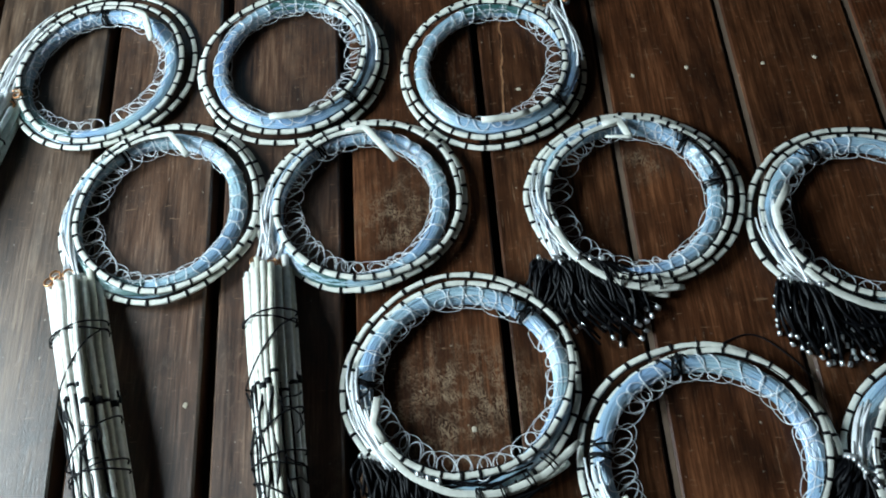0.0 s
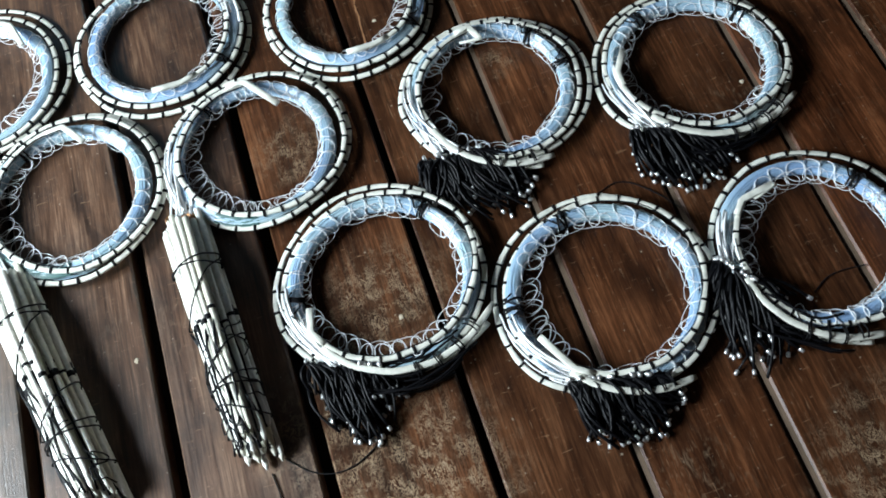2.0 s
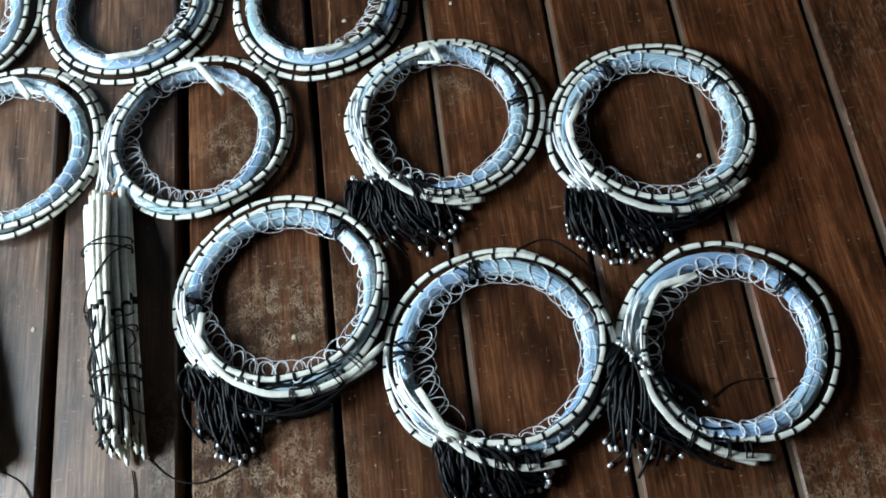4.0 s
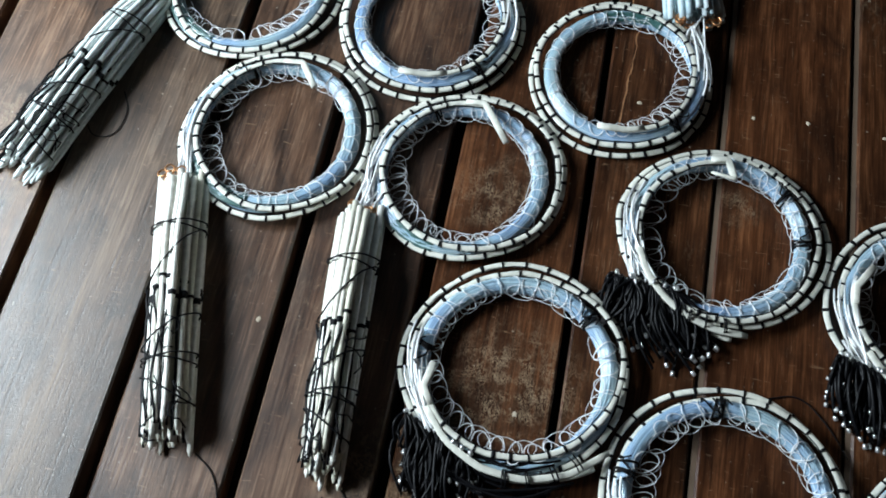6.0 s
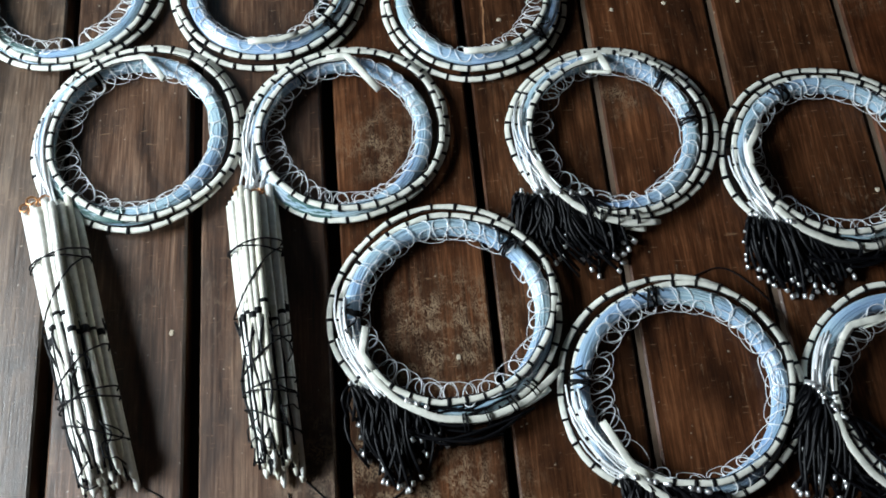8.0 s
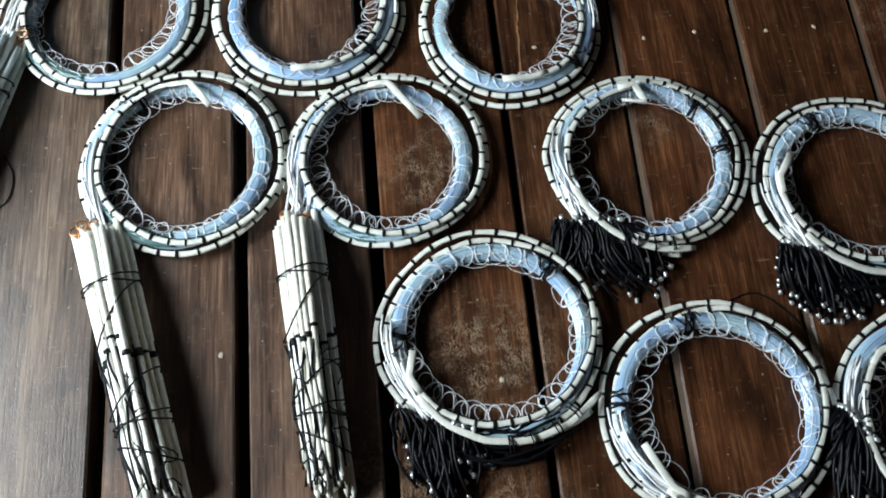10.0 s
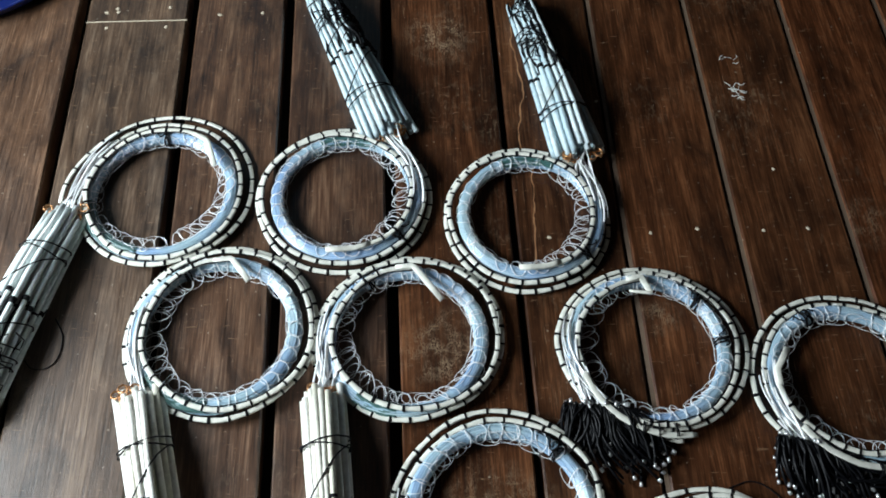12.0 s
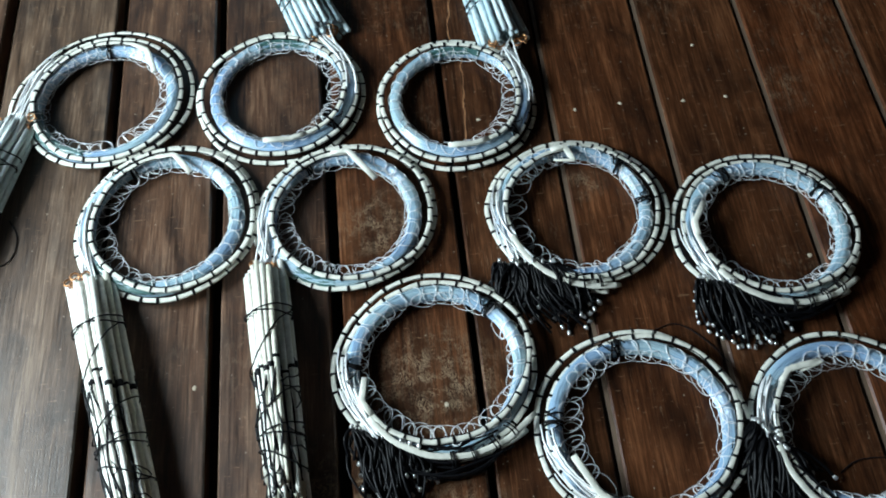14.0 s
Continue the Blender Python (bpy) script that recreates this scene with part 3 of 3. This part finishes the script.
coil_with_cords(8, (-0.083, 0.354), 222, 192, 1.05, ((-0.178, 0.290), (-0.110, 0.262)), ((-0.175, 0.24), (-0.157, 0.208), (-0.135, 0.195), (-0.112, 0.212), (-0.092, 0.24)), (45, 178), 325, CORDED, (0.0755, 189), 250, 0.003)
coil_with_cords(9, (0.128, 0.263), 232, 215, 1.05, ((0.056, 0.188), (0.130, 0.168)), ((0.06, 0.135), (0.077, 0.115), (0.1, 0.113), (0.125, 0.12), (0.155, 0.135), (0.16, 0.155)), (100, 170), 290, CORDED, (0.0830, 198), 190, 0.0045)
coil_with_cords(10, (0.342, 0.242), 196, 118, 0.97, ((0.238, 0.258), (0.262, 0.222)), ((0.205, 0.225), (0.212, 0.19), (0.217, 0.145), (0.25, 0.133), (0.282, 0.158), (0.302, 0.2)), (38,), 276, CORDED, (0.074, 104), 145, 0.006, (0.078, 124, 0.023), 1)

# ---- blue dish at the edge of the layout ----


def blue_dish(centre, r):
    dish = empty("plastic_dish", (*centre, 0))
    n = 64
    prof = [(0.0, 0.004), (0.86, 0.004), (0.92, 0.010), (0.97, 0.022), (1.0, 0.024), (1.0, 0.021), (0.95, 0.008), (0.88, 0.0), (0.0, 0.0)]
    v, f = [], []
    for a, z in prof:
        for j in range(n):
            v.append(polar(max(a, 0.001) * r, 360 * j / n, z))
    for i in range(len(prof) - 1):
        for j in range(n):
            f.append((i * n + j, i * n + (j + 1) % n, (i + 1) * n + (j + 1) % n, (i + 1) * n + j))
    mesh_object("bowl", v, f, BLUE, dish)
    m = 72
    ring = [polar(r * (0.76 if j % 2 else 0.70), 360 * j / m, 0.0062) for j in range(m)]
    mesh_object("white_label", ring, [tuple(range(m))], WHITE, dish, "white printed disc with a toothed edge", False)
    for rr0, rr1, mat, nm in ((0.52, 0.64, RED, "red_print"), (0.665, 0.675, BLUE, "blue_print")):
        vv, ff = [], []
        for j in range(n):
            if nm == "red_print" and j % 4 == 3:
                continue
            b = len(vv)
            vv += [polar(r * q, 360 * (j + d) / n, 0.0072) for q, d in ((rr0, 0), (rr1, 0), (rr1, 1), (rr0, 1))]
            ff.append((b, b + 1, b + 2, b + 3))
        mesh_object(nm, vv, ff, mat, dish, "", False)
    return tagged(dish, "blue plastic dish with a white and red print on the planks", "dish")


blue_dish((-0.815, 1.225), 0.165)

# ---- loose threads on the planks ----


def loose_thread(pts, r=0.0007):
    fine = [Vector((*p, 0.0012)) for p in pts]
    for _ in range(3):
        nxt = [fine[0]]
        for a, b in zip(fine, fine[1:]):
            nxt += [a.lerp(b, 0.25), a.lerp(b, 0.75)]
        fine = nxt + [fine[-1]]
    ob = Soup().tube(fine, r, 5).make("loose_thread", THREAD)
    return tagged(ob, "loose black thread lying on the floor planks", "thread", "loose threads")


loose_thread([(-0.585, 0.60), (-0.57, 0.575), (-0.575, 0.54), (-0.60, 0.535), (-0.612, 0.55)])
loose_thread([(-0.37, 0.215), (-0.345, 0.20), (-0.33, 0.16), (-0.31, 0.14), (-0.29, 0.10)])
loose_thread([(-0.225, 0.21), (-0.20, 0.185), (-0.17, 0.178), (-0.14, 0.19), (-0.13, 0.2)])
loose_thread([(-0.24, 0.2), (-0.235, 0.17), (-0.25, 0.13)])
loose_thread([(0.318, 0.198), (0.335, 0.209), (0.354, 0.211), (0.378, 0.208)])
loose_thread([(0.16, 0.375), (0.19, 0.385), (0.22, 0.355), (0.235, 0.33)])
loose_thread([(0.205, 0.50), (0.215, 0.515), (0.235, 0.51)])

# ---- room ----
tagged(Soup().box(-2.05, -2.6, 0.0, -1.95, 2.7, 0.6).make("wall_west", WALLWOOD, smooth=False), "low boarded parapet under the open side", "wall", kind="structure")
tagged(Soup().box(-2.05, 2.7, -0.05, -1.6, 2.8, 3.2).box(-0.4, 2.7, -0.05, 3.4, 2.8, 3.2).box(-1.6, 2.7, 2.1, -0.4, 2.8, 3.2).make("wall_north", WALLWOOD, smooth=False), "dark boarded wall", "wall", kind="structure")
tagged(Soup().box(3.4, -2.6, -0.05, 3.5, 2.8, 3.2).make("wall_east", WALLWOOD, smooth=False), "dark boarded wall", "wall", kind="structure")
tagged(Soup().box(-2.05, -2.7, -0.05, 3.5, -2.6, 3.2).make("wall_south", WALLWOOD, smooth=False), "dark boarded wall", "wall", kind="structure")
tagged(Soup().box(-2.05, -2.8, 3.2, 3.6, 2.9, 3.3).make("ceiling", ROOF, smooth=False), "dark boarded ceiling", "ceiling", kind="structure")

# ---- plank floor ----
# near-black box below the boards: the gaps' shade is put into its colour
floor = tagged(Soup().box(-1.95, -2.6, -0.12, 3.4, 2.7, -0.045).make("floor", GAPSHADE, smooth=False), "dark red-brown stained plank floor with open gaps", "floor", kind="structure")

GAPS = [-0.771, -0.629, -0.472, -0.333, -0.1935, -0.042, 0.094, 0.234, 0.374, 0.515, 0.657]
while GAPS[0] > -1.85:
    GAPS.insert(0, GAPS[0] - 0.143)
while GAPS[-1] < 3.3:
    GAPS.append(GAPS[-1] + 0.141)


SLANT = -0.010  # the older boards run a little askew


def at_y(g, y):
    return g + (SLANT * (y - 0.62) if -1.8 < g < 0.05 else 0.0)


def plank(a, b, y0, y1, wide_a, wide_b, material):
    """One board with eased upper edges."""
    e, z = 0.0022, -0.024
    v, f = [], []
    for y in (y0, y1):
        x0, x1 = at_y(a, y) + wide_a, at_y(b, y) - wide_b
        v += [Vector(c) for c in ((x0, y, z), (x1, y, z), (x1, y, -e), (x1 - e, y, 0), (x0 + e, y, 0), (x0, y, -e))]
    for j in range(6):
        f.append((j, (j + 1) % 6, 6 + (j + 1) % 6, 6 + j))
    f += [(5, 4, 3, 2, 1, 0), (6, 7, 8, 9, 10, 11)]
    return mesh_object("plank", v, f, material, floor, "", False)


for a, b in zip(GAPS, GAPS[1:]):
    wide = 0.0072 if a < -0.05 else 0.0046
    wide_b = 0.0072 if b < -0.05 else 0.0038
    mat = GLAREPLANK if b < -0.4 else MIXPLANK if b < -0.3 else BROWNPLANK if b < -0.1 else PLANK
    if abs(a + 0.630) < 0.01:
        plank(a, b, -2.6, 1.0735, wide, wide_b, mat)
        plank(a, b, 1.0765, 2.7, wide, wide_b, mat)
        Soup().box(at_y(a, 1.075) + wide, 1.0737, -0.012, at_y(b, 1.075) - wide_b, 1.0763, -0.0006).make("joint_filler", CHIP, floor, "pale filler in the board joint", False)
    else:
        plank(a, b, -2.6, 2.7, wide, wide_b, mat)
for g in GAPS:
    if 0.0 < g < 0.9:
        Soup().box(g - 0.0002, -2.6, -0.0235, g + 0.0045, 2.7, -0.003).make("batten", BATTEN, floor, "pale edge showing in the gap", False)


def chip(x, y, r, seed, material=CHIP, name="chip"):
    rng = random.Random(seed)
    n = 9
    v = [Vector((x + r * rng.uniform(0.6, 1.2) * math.cos(6.2832 * j / n), y + r * rng.uniform(0.6, 1.2) * math.sin(6.2832 * j / n), 0.0001)) for j in range(n)]
    v += [Vector((x + (p.x - x) * 0.7, y + (p.y - y) * 0.7, 0.0009)) for p in v[:n]]
    f = [(j, (j + 1) % n, n + (j + 1) % n, n + j) for j in range(n)] + [tuple(range(n, 2 * n))]
    return mesh_object(name, v, f, material, floor, "", False)


SPOTS = [(0.0, 0.692), (0.126, 0.694), (0.185, 0.698), (0.267, 0.693), (0.323, 0.694), (0.085, 0.905), (0.3, 0.785), (-0.077, 0.313), (0.362, 0.452),
         (-0.596, 1.062), (-0.512, 1.062), (-0.60, 1.092), (-0.585, 1.10), (-0.583, 1.093), (-0.51, 1.1), (-0.437, 1.083), (-0.376, 1.085), (-0.14, 0.64), (-0.35, 0.36)]
for i, (x, y) in enumerate(SPOTS):
    chip(x, y, 0.0027 if i < 7 else 0.0033, i)
rs = random.Random(5)
for i in range(20):
    far = i > 14
    x, y, a = 0.278 + rs.gauss(0, 0.006), (0.972 if far else 0.917) + rs.gauss(0, 0.004 if far else 0.007), rs.uniform(0, 6.28)
    stroke = []
    for j in range(6):
        stroke.append(Vector((x, y, 0.0002)))
        a += rs.uniform(-0.9, 0.9)
        x, y = x + 0.0022 * math.cos(a), y + 0.0022 * math.sin(a)
    Soup().tube(stroke, [rs.uniform(0.0004, 0.0011) * (0.6 if far else 1) for _ in stroke], 6, 0.35).make("paint_smear", PAINT, floor)


def crack(pts, seed):
    rng = random.Random(seed)
    line = []
    for (x0, y0), (x1, y1) in zip(pts, pts[1:]):
        for j in range(8):
            line.append(Vector((x0 + (x1 - x0) * j / 8 + rng.uniform(-0.0016, 0.0016), y0 + (y1 - y0) * j / 8, 0.0)))
    Soup().tube(line, [rng.uniform(0.0004, 0.0016) for _ in line], 4, 0.5).make("crack", CRACK, floor, "raw split in the board", False)


CRACK = plain("raw_split_wood", (0.3, 0.14, 0.06), 0.7, 0.3, 200)
crack([(-0.018, 1.09), (-0.022, 1.02), (-0.012, 0.93), (-0.024, 0.86), (-0.022, 0.80)], 1)
crack([(-0.012, 0.80), (-0.014, 0.74), (-0.018, 0.70), (-0.017, 0.62)], 2)
